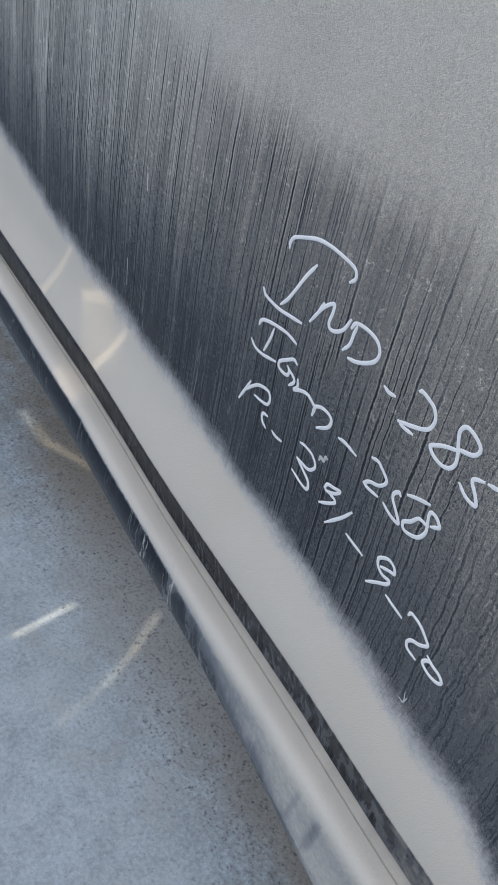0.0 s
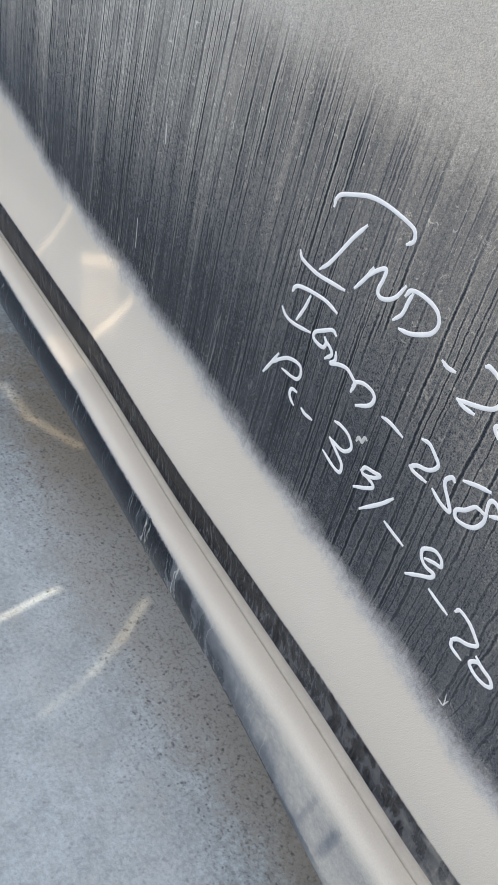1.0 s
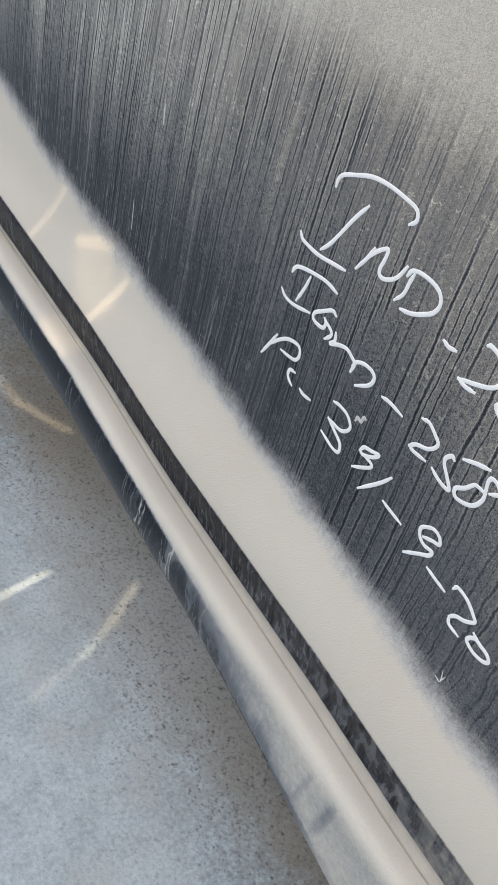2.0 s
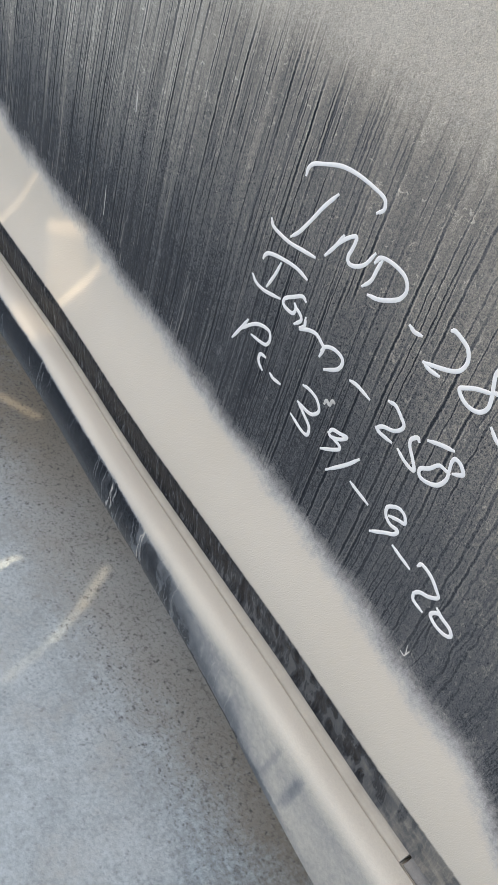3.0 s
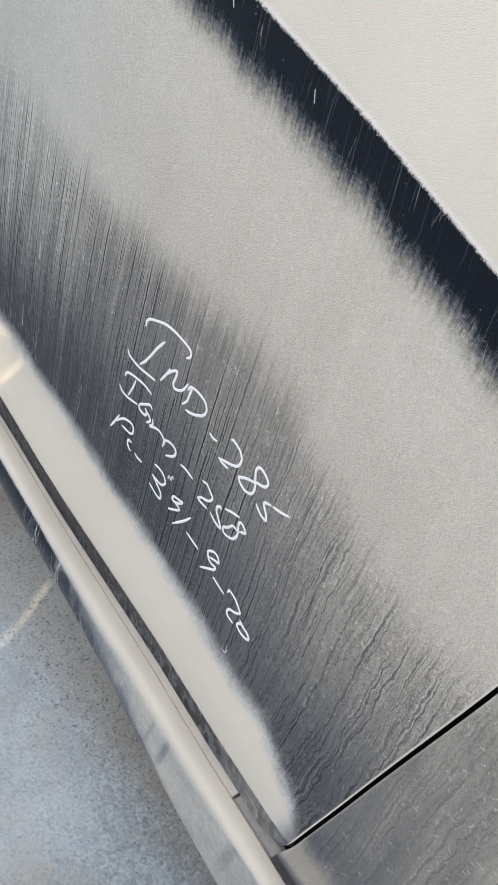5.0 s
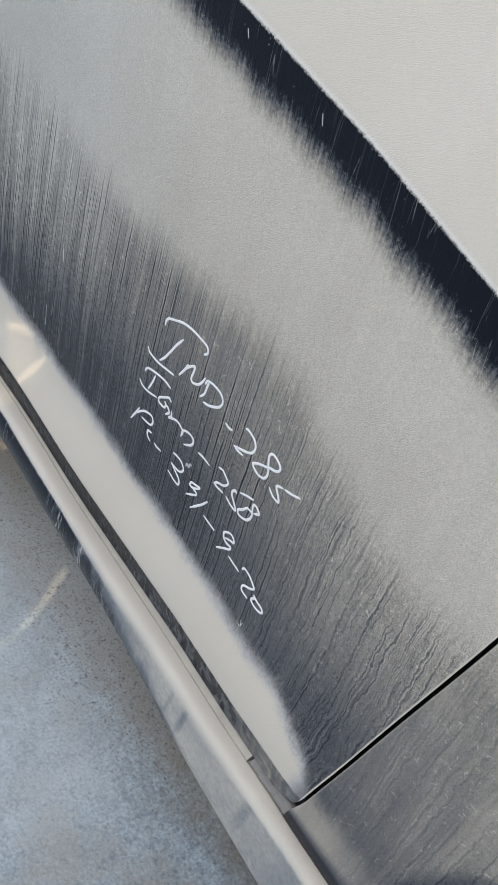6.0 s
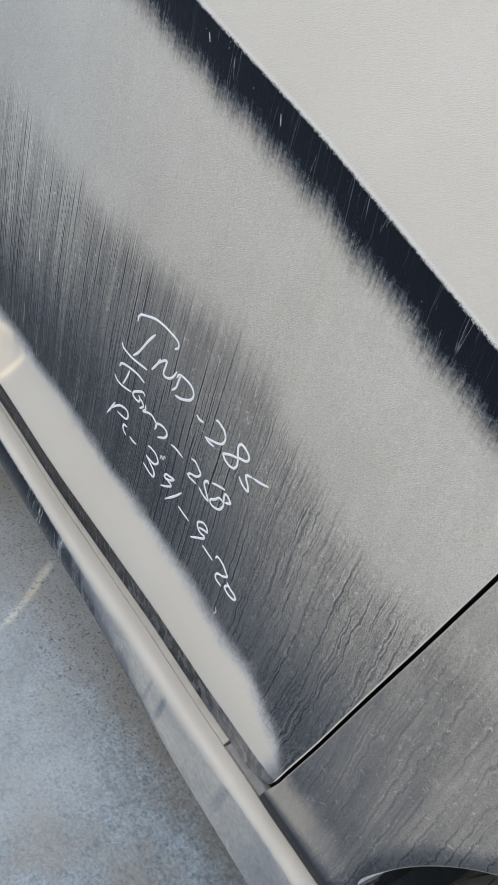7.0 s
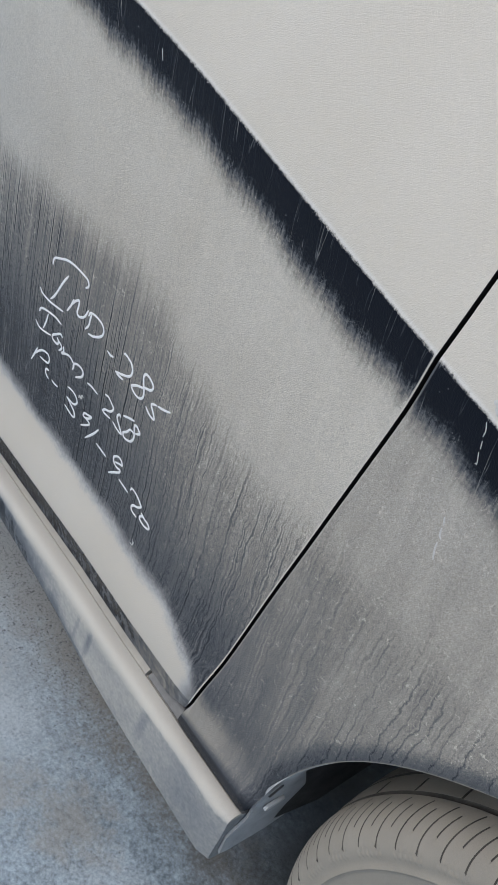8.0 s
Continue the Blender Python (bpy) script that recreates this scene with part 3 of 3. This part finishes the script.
def strip(x0, x1, ring, n=40):
    bm = bmesh.new()
    rows = []
    for i in range(n + 1):
        x = x0 + (x1 - x0) * i / n
        rows.append([(x, y - 0.006 + 0.018 * min(0.0, x + 0.2), z + 0.0097 + lift(x)) for y, z in ring])
    vs = grid(bm, rows, close=True)
    bm.faces.new(vs[0])
    bm.faces.new(list(reversed(vs[-1])))
    return bm


SEAL = [(0.0045, 0.2745), (0.0048, 0.2790), (0.0062, 0.2806), (0.0080, 0.2813), (0.0092, 0.2822), (0.0108, 0.2846), (0.0130, 0.2856), (0.0165, 0.2853), (0.0175, 0.2760), (0.010, 0.2690)]
car_part("door_seal", strip(-1.12, -0.0560, SEAL), M_RUBBER, "dusty pale rubber seal between door and sill")
car_part("door_seal", strip(-0.0537, 0.008, [(y + 0.002, z - 0.003) for y, z in SEAL], 6), M_SEAL, "short bare grey end of the seal")

# wheel arch: liner, its dusty flange and a push clip
bm = bmesh.new()
rows = []
for a in np.linspace(math.pi + 0.11, -0.10, 77):
    rows.append([(ARCH_X + r * math.cos(a), y, ARCH_Z + r * math.sin(a)) for r, y in ((0.392, 0.030), (0.384, 0.060), (0.376, 0.110), (0.376, 0.330), (0.10, 0.335))])
grid(bm, rows)
car_part("wheel_liner", bm, M_LINER, "black plastic wheel liner in deep shade")

bm = bmesh.new()
rows = []
for k in range(22):
    u = k / 21
    z = 0.213 + 0.227 * u
    edge = ARCH_X - math.sqrt(ARCH_R ** 2 - (z - ARCH_Z) ** 2) - 0.0006
    if z < 0.285:
        edge = 0.1138 + (edge - 0.1138) * ease(0.24, 0.285, z)
    wide = 0.072 * (1 - ease(0.10, 1.0, u)) + 0.002
    out = 0.015 * ease(0.272, 0.245, z)
    rows.append([(edge - 0.003, 0.008 - out, z), (edge, 0.0075 - out, z), (edge + 0.0012, 0.012 - out * 0.8, z), (edge + 0.003, 0.012 + wide * 0.5, z), (edge + 0.002, 0.012 + wide, z), (edge - 0.006, 0.014 + wide, z)])
grid(bm, rows)
car_part("liner_flange", bm, M_FLANGE, "grey dusty plastic flange at the wheel opening's edge")


def pill(centre, along, across, up, l, w, h):
    """A rounded, domed oblong."""
    bm = bmesh.new()
    rows = []
    for s, t in ((1.0, 0.0), (1.0, 0.6), (0.86, 0.92), (0.55, 1.0)):
        ring = []
        for i in range(20):
            a = 2 * math.pi * i / 20
            cx = (l - w) / 2 * (1 if math.cos(a) > 0 else -1)
            p = Vector(centre) + along * (cx + w / 2 * s * math.cos(a)) + across * (w / 2 * s * math.sin(a)) + up * (h * t)
            ring.append(p)
        rows.append(ring)
    vs = grid(bm, rows, close=True)
    bm.faces.new(vs[-1])
    return bm


def on_flange(z, y):
    """A place on the flange, with the ways along it and out of it."""
    a = math.pi - math.asin((z - ARCH_Z) / ARCH_R)
    return (Vector((ARCH_X + 0.3795 * math.cos(a), y, z)), Vector((-math.sin(a), 0, math.cos(a))), Vector((-math.cos(a), 0, -math.sin(a))))


for name, z, y, inwards, size, material, label in (("push_clip", 0.291, 0.030, True, (0.025, 0.0085, 0.0035), M_CLIP, "pale oblong push clip"),
                                                   ("clip_slot", 0.344, 0.0085, False, (0.030, 0.0042, 0.0016), M_DARK, "dark slot beside the clip")):
    spot, along, inward = on_flange(z, y)
    across = Vector((0, 1, 0))
    if inwards:
        along, across = across, along
    part(name, pill(spot, along, across, inward, *size), material, car, label).matrix_parent_inverse = Matrix.Translation((0.2, -0.85, 0.0))

# unseen stand-in for the body, added to block light behind and under the panels
bm = bmesh.new()
rows = []
for i in range(51):
    x = -2.30 + 3.70 * i / 50
    notch = abs(x - ARCH_X) < 0.40
    base = 0.66 if notch else 0.215
    rows.append([(x, y, z) for y, z in ((0.34 if notch else 0.05, base), (0.045, max(base, 0.30)), (0.035, 0.60 if not notch else 0.68), (0.035, 0.80), (0.060, 0.96), (0.09, 1.045), (0.13, 1.080), (0.20, 1.100), (0.50, 1.125), (0.85, 1.130), (1.20, 1.125), (1.48, 1.105),
                                        (1.56, 1.085), (1.61, 1.05), (1.65, 0.97), (1.685, 0.80), (1.69, 0.62), (1.675, 0.36), (1.65, 0.18), (1.60, 0.13), (0.85, 0.17))])
for k, shrink in enumerate((0.70, 0.86, 0.945, 0.985)):
    for r in (rows[k], rows[-1 - k]):
        r[:] = [(x, 0.85 + (y - 0.85) * shrink, 0.62 + (z - 0.62) * shrink) for x, y, z in r]
vs = grid(bm, rows, close=True)
for ring in (vs[0], vs[-1]):
    middle = bm.verts.new((ring[0].co.x, 0.85, 0.62))
    for a, b in zip(ring, ring[1:] + ring[:1]):
        bm.faces.new((a, b, middle))
for f in bm.faces:
    c = f.calc_center_median()
    f.material_index = 1 if c.z > 1.0 or c.y > 1.55 or c.x < -1.12 or c.x > 1.12 else 0
car_part("stand_in_body", bm, M_DARK, "plain dark stand-in body behind the panels, added to block light").data.materials.append(M_SHELL)


# ---- wheel ----
TYRE_R, WHEEL_X, TYRE_Y = 0.289, 0.451, 0.008
GROOVES = (0.0435, 0.074, 0.105)


def tyre_mesh():
    """Tread with grooves, curved sipes over the shoulder, sidewall with a rib and moulded marks."""
    bm = bmesh.new()
    prof = []                      # inward, radius, way over the shoulder
    for k in range(31):
        prof.append((0.010 * (1 - k / 30) ** 2, TYRE_R - 0.105 + 0.072 * k / 30, -1.0 + k / 30))
    for k in range(1, 25):
        a = math.pi / 2 * k / 24
        prof.append((0.040 * (1 - math.cos(a)), TYRE_R - 0.033 + 0.030 * math.sin(a), k / 24))
    across = sorted({round(k / 16, 4) for k in range(1, 17)} | {round((g + d - 0.040) / 0.100, 4) for g in GROOVES for d in (-0.0026, -0.0016, 0.0, 0.0016, 0.0026)})
    for k in across:
        prof.append((0.040 + 0.100 * k, TYRE_R - 0.003 + 0.003 * math.sin(math.pi * k), 2.0))
    for k in range(1, 9):
        a = math.pi / 2 * k / 8
        prof.append((0.140 + 0.035 * math.sin(a), TYRE_R - 0.003 - 0.045 * (1 - math.cos(a)), 3.0))
    prof.append((0.173, TYRE_R - 0.105, 3.0))
    count = 2160
    rows, depth = [], {}
    for i in range(count):
        a = 2 * math.pi * i / count
        ring = []
        for py, r, s in prof:
            d = 0.0
            for gy in GROOVES:
                d = max(d, 0.008 * ease(0.0024, 0.0017, abs(py - gy)))
            if s == 2.0 and 0.050 < py < 0.062 and i % 60 in (8, 9):
                d = max(d, 0.005)
            if -0.3 < s <= 1.0:
                if i % 30 == 0:
                    d = max(d, 0.0030 * ease(0.08, 0.16, s) * ease(1.0, 0.94, s))
                elif i % 30 == 15:
                    d = max(d, 0.0030 * ease(0.42, 0.48, s) * ease(0.88, 0.84, s))
            q = py
            if s < 0.26:
                q -= 0.0024 * ease(0.045, 0.0, abs(s + 0.13))
                q -= 0.0010 * ease(0.045, 0.015, abs(s - 0.167)) * ease(0.35, 0.75, 0.5 + 0.5 * math.sin(a * 288 + 1.0)) * ease(-0.6, 0.0, math.sin(a * 36 + 0.6))
                q -= 0.0013 * ease(0.05, 0.015, abs(s - 0.042)) * ease(0.35, 0.75, 0.5 + 0.5 * math.sin(a * 288)) * ease(-0.9, -0.4, math.sin(a * 36))
                q -= 0.0012 * ease(0.02, 0.0, abs(s + 0.42))
            rr = r - d
            a = 2 * math.pi * i / count - 0.95 * min(1.0, max(0.0, s)) ** 1.6 * 2 * math.pi / 72
            ring.append((WHEEL_X + rr * math.cos(a), TYRE_Y + q, max(0.0, TYRE_R - 0.006 + rr * math.sin(a))))
            depth[tuple(round(v, 5) for v in Vector(ring[-1]))] = d
        rows.append(ring)
    rows.append(rows[0])
    vs = grid(bm, rows)
    bmesh.ops.remove_doubles(bm, verts=list(vs[0]) + list(vs[-1]), dist=1e-6)
    for f in bm.faces:
        deep = sum(depth[tuple(round(v, 5) for v in c.co)] for c in f.verts) / len(f.verts)
        f.material_index = 1 if deep > 0.0012 else 0
    return bm


wheel = new("wheel")
wheel.parent = car
wheel.matrix_parent_inverse = Matrix.Translation((0.2, -0.85, 0.0))
tagged(wheel, "front wheel coated in tan dust")
part("tyre", tyre_mesh(), M_TYRE, wheel, "grooved tyre coated in tan dust", sharp=1.2).data.materials.append(M_GROOVE)
bm = bmesh.new()
rows = []
for i in range(97):
    a = 2 * math.pi * i / 96
    spoke = 0.5 + 0.5 * math.cos(5 * a)
    rows.append([(WHEEL_X + r * math.cos(a), TYRE_Y + y + (0.030 * (1 - ease(0.3, 0.6, spoke)) if 0.06 < r < 0.17 else 0), TYRE_R - 0.006 + r * math.sin(a))
                 for r, y in ((0.190, 0.030), (0.190, 0.012), (0.186, 0.008), (0.180, 0.012), (0.176, 0.028), (0.160, 0.032), (0.130, 0.026), (0.09, 0.022), (0.055, 0.020), (0.045, 0.012), (0.03, 0.010), (0.001, 0.010))])
grid(bm, rows)
part("rim", bm, M_RIM, wheel, "dusty metal rim")


# ---- handwriting in white paint marker on the door ----
def pen(points, width=0.0025, proud=0.00025):
    """One pen stroke, laid on the door's skin."""
    line = smooth_line([(a, b, 0) for a, b in points], 7)
    bm = bmesh.new()
    rows = []
    n = len(line)
    for i, c in enumerate(line):
        t = (line[min(i + 1, n - 1)] - line[max(i - 1, 0)])
        t = t.normalized() if t.length > 0 else Vector((1, 0, 0))
        q = Vector((-t.y, t.x, 0))
        e = min(i, n - 1 - i)
        w = width / 2 * (0.62 + 0.38 * ease(0, 3, e)) * (1 + 0.13 * noise.noise(Vector((c.x * 90, c.y * 90, 3.1))))
        shift = t * (-width * 0.35 if i == 0 else width * 0.35 if i == n - 1 else 0)
        ring = []
        for k in range(7):
            s = -1 + 2 * k / 6
            p = c + q * (w * s) + shift
            ring.append((p.x, side_y(p.x, p.y) - proud * (1 - s ** 4) - 0.00012, p.y))
        rows.append(ring)
    grid(bm, rows)
    return bm


def write(x, z, *strokes):
    """One handwritten character: its start in millimetres, and its pen strokes from there."""
    bm = bmesh.new()
    for s in strokes:
        one = pen([((x + a) / 1000, (z + b) / 1000) for a, b in s])
        me = bpy.data.meshes.new("stroke")
        one.to_mesh(me)
        one.free()
        bm.from_mesh(me)
        bpy.data.meshes.remove(me)
    part("marker_character", bm, M_INK, front_door, "handwritten character in white paint marker")


# open_bracket
write(-327, 608, [(0, 0), (0, 4), (3, 8), (11, 12), (23, 17), (35, 19), (48, 19), (58, 18), (61, 15), (61, 12), (58, 9)])
# I
write(-299, 611, [(0, 0), (-7, -11), (-14, -25), (-19, -34), (-24, -40)], [(-44, -40), (-41, -43), (-34, -44), (-24, -44), (-12, -42), (-1, -40)])
# N
write(-293, 577, [(0, 0), (5, 9), (8, 17)], [(4, 8), (9, 15), (14, 20), (17, 21), (17, 15), (16, 9), (18, 6), (23, 7), (29, 12), (33, 21)])
# D
write(-254, 597, [(0, 0), (-1, -5), (-2, -13), (-6, -19)], [(-4, -3), (-2, 1), (4, 3), (13, 3), (19, 1), (22, -4), (20, -10), (14, -15), (7, -19), (0, -21)])
# dash1
write(-221, 579, [(0, 0), (4, -1), (9, 0)])
# 2a
write(-197, 593, [(0, 0), (2, 1), (8, 0), (13, -2), (16, -7), (15, -13), (11, -17), (3, -21), (-7, -25)], [(-7, -25), (-2, -26), (5, -25)])
# 8a
write(-160, 582, [(0, 0), (-9, -4), (-15, -8), (-18, -11), (-14, -14), (-8, -15), (-2, -13), (1, -8), (0, -2), (-2, 3), (-4, 9), (-3, 13), (0, 15), (6, 14), (11, 11), (11, 7), (8, 4), (3, 2), (0, 1)])
# 4
write(-152, 567, [(0, 0), (5, -3), (10, -4), (14, -3), (11, 2), (7, 6), (7, 9), (13, 12)], [(16, 13), (23, 15), (32, 19)])
# H
write(-340, 546, [(0, 0), (1, 3), (5, 6), (16, 9), (29, 11), (40, 10)], [(16, 6), (14, -3), (10, -14)], [(-5, -15), (0, -18), (9, -18), (24, -14)])
# a
write(-295, 544, [(0, 0), (-4, 1), (-11, -4), (-17, -9), (-17, -13), (-12, -14), (-7, -13), (-6, -9), (-8, -7)], [(-7, -8), (-1, -10), (1, -13), (-3, -18)])
# m
write(-291, 535, [(0, 0), (1, -5), (-2, -9), (5, -5), (12, -3), (18, -5), (21, -7), (20, -13)], [(20, -9), (22, -5), (28, -2), (35, -2), (38, -5), (36, -11), (27, -18)])
# dash2
write(-243, 525, [(0, 0), (6, 1), (17, 0)])
# 2b
write(-213, 534, [(0, 0), (5, 1), (11, -2), (15, -5), (14, -9), (10, -13), (3, -16), (-1, -20)], [(-1, -20), (3, -21), (12, -20)])
# 5
write(-195, 514, [(0, 0), (5, -2), (11, -3), (15, -2), (11, 3), (6, 8), (5, 12), (8, 16), (10, 15)], [(15, 20), (23, 24), (31, 27)])
# 8b
write(-160, 528, [(0, 0), (-5, 0), (-8, -1), (-12, -7), (-17, -12), (-15, -16), (-9, -15), (-3, -11), (0, -4), (-1, 2), (-2, 7), (-1, 10), (3, 10), (7, 7), (6, 5), (2, 2)])
# P
write(-348, 480, [(0, 0), (5, 10), (10, 21)], [(7, 12), (13, 19), (21, 25), (31, 27), (34, 22), (32, 17), (26, 15), (17, 14)])
# i
write(-313, 489, [(0, 0), (-5, -1), (-6, -5), (-4, -8), (0, -10)])
# dash3
write(-305, 482, [(0, 0), (4, -1), (11, 0)])
# 3
write(-275, 496, [(0, 0), (5, 1), (13, 0), (18, -5), (16, -10), (11, -13), (0, -13)], [(0, -13), (8, -17), (15, -21), (16, -27), (10, -28), (-2, -25)])
# 9a
write(-244, 484, [(0, 0), (2, 4), (8, 6), (14, 8), (10, 3), (3, -1), (0, 0)], [(5, -1), (10, -1), (12, -3), (7, -8), (-1, -14)])
# 1
write(-216, 487, [(0, 0), (-7, -11), (-19, -26)])
# dash4
write(-215, 469, [(0, 0), (7, -1), (17, -2)])
# 9b
write(-181, 474, [(0, 0), (6, 3), (11, 5), (9, 9), (4, 10), (-1, 7), (-4, 3), (-2, -2), (3, -4), (9, -3), (8, -7), (2, -12), (-7, -20)])
# dash5
write(-170, 460, [(0, 0), (7, -1), (16, -2)])
# 2c
write(-150, 465, [(0, 0), (2, 3), (10, 2), (17, -2), (20, -5), (15, -10), (9, -13), (6, -17)], [(6, -17), (8, -21), (16, -22)])
# 0
write(-127, 454, [(0, 0), (5, -2), (12, -3), (15, -6), (12, -9), (5, -10), (-1, -8), (-1, -5), (2, -2), (6, -2)])


# small pale scuffs in the dust
def scuff(x, z, *strokes, width=0.0008, on=None):
    bm = bmesh.new()
    for s in strokes:
        one = pen([((x + a) / 1000, (z + b) / 1000) for a, b in s], width, 0.0002)
        me = bpy.data.meshes.new("stroke")
        one.to_mesh(me)
        one.free()
        bm.from_mesh(me)
        bpy.data.meshes.remove(me)
    part("scuff_mark", bm, M_SCUFF, on or front_door, "small pale scuff in the dust")


M_SCUFF = dusted("pale_scuff", (0.20, 0.20, 0.20), (0.66, 0.65, 0.62), 0.75, 0.9, 300.0)
scuff(-255, 498, [(0, 0), (1, 3), (4, 2), (5, 6), (7, 6)], width=0.0022)
scuff(-130, 416, [(0, 0), (2, -7), (-2, -7)], [(2, -7), (3, -2)])
scuff(-507, 575, [(0, 0), (1, -7), (2, -13)], width=0.0018)
scuff(-529, 492, [(0, 0), (1, -11), (2, -24)])
scuff(-311, 869, [(0, 0), (2, -5)], width=0.0013)
scuff(-220, 851, [(0, 0), (2, -7)], width=0.0010)
scuff(139, 787, [(0, 0), (2, -5), (2, -9)], [(3, -12), (4, -17)], [(4, -20), (6, -27), (5, -28)], width=0.0008, on=front_fender)
scuff(143, 712, [(0, 0), (2, -5)], [(2, -8), (3, -13), (5, -15)], [(4, -19), (5, -25), (7, -31)], width=0.0013, on=front_fender)
scuff(140, 799, [(0, 0), (3, -3), (7, -2)], [(2, 2), (6, 1)], [(-2, 1), (1, 4), (5, 5)], width=0.0042, on=front_fender)
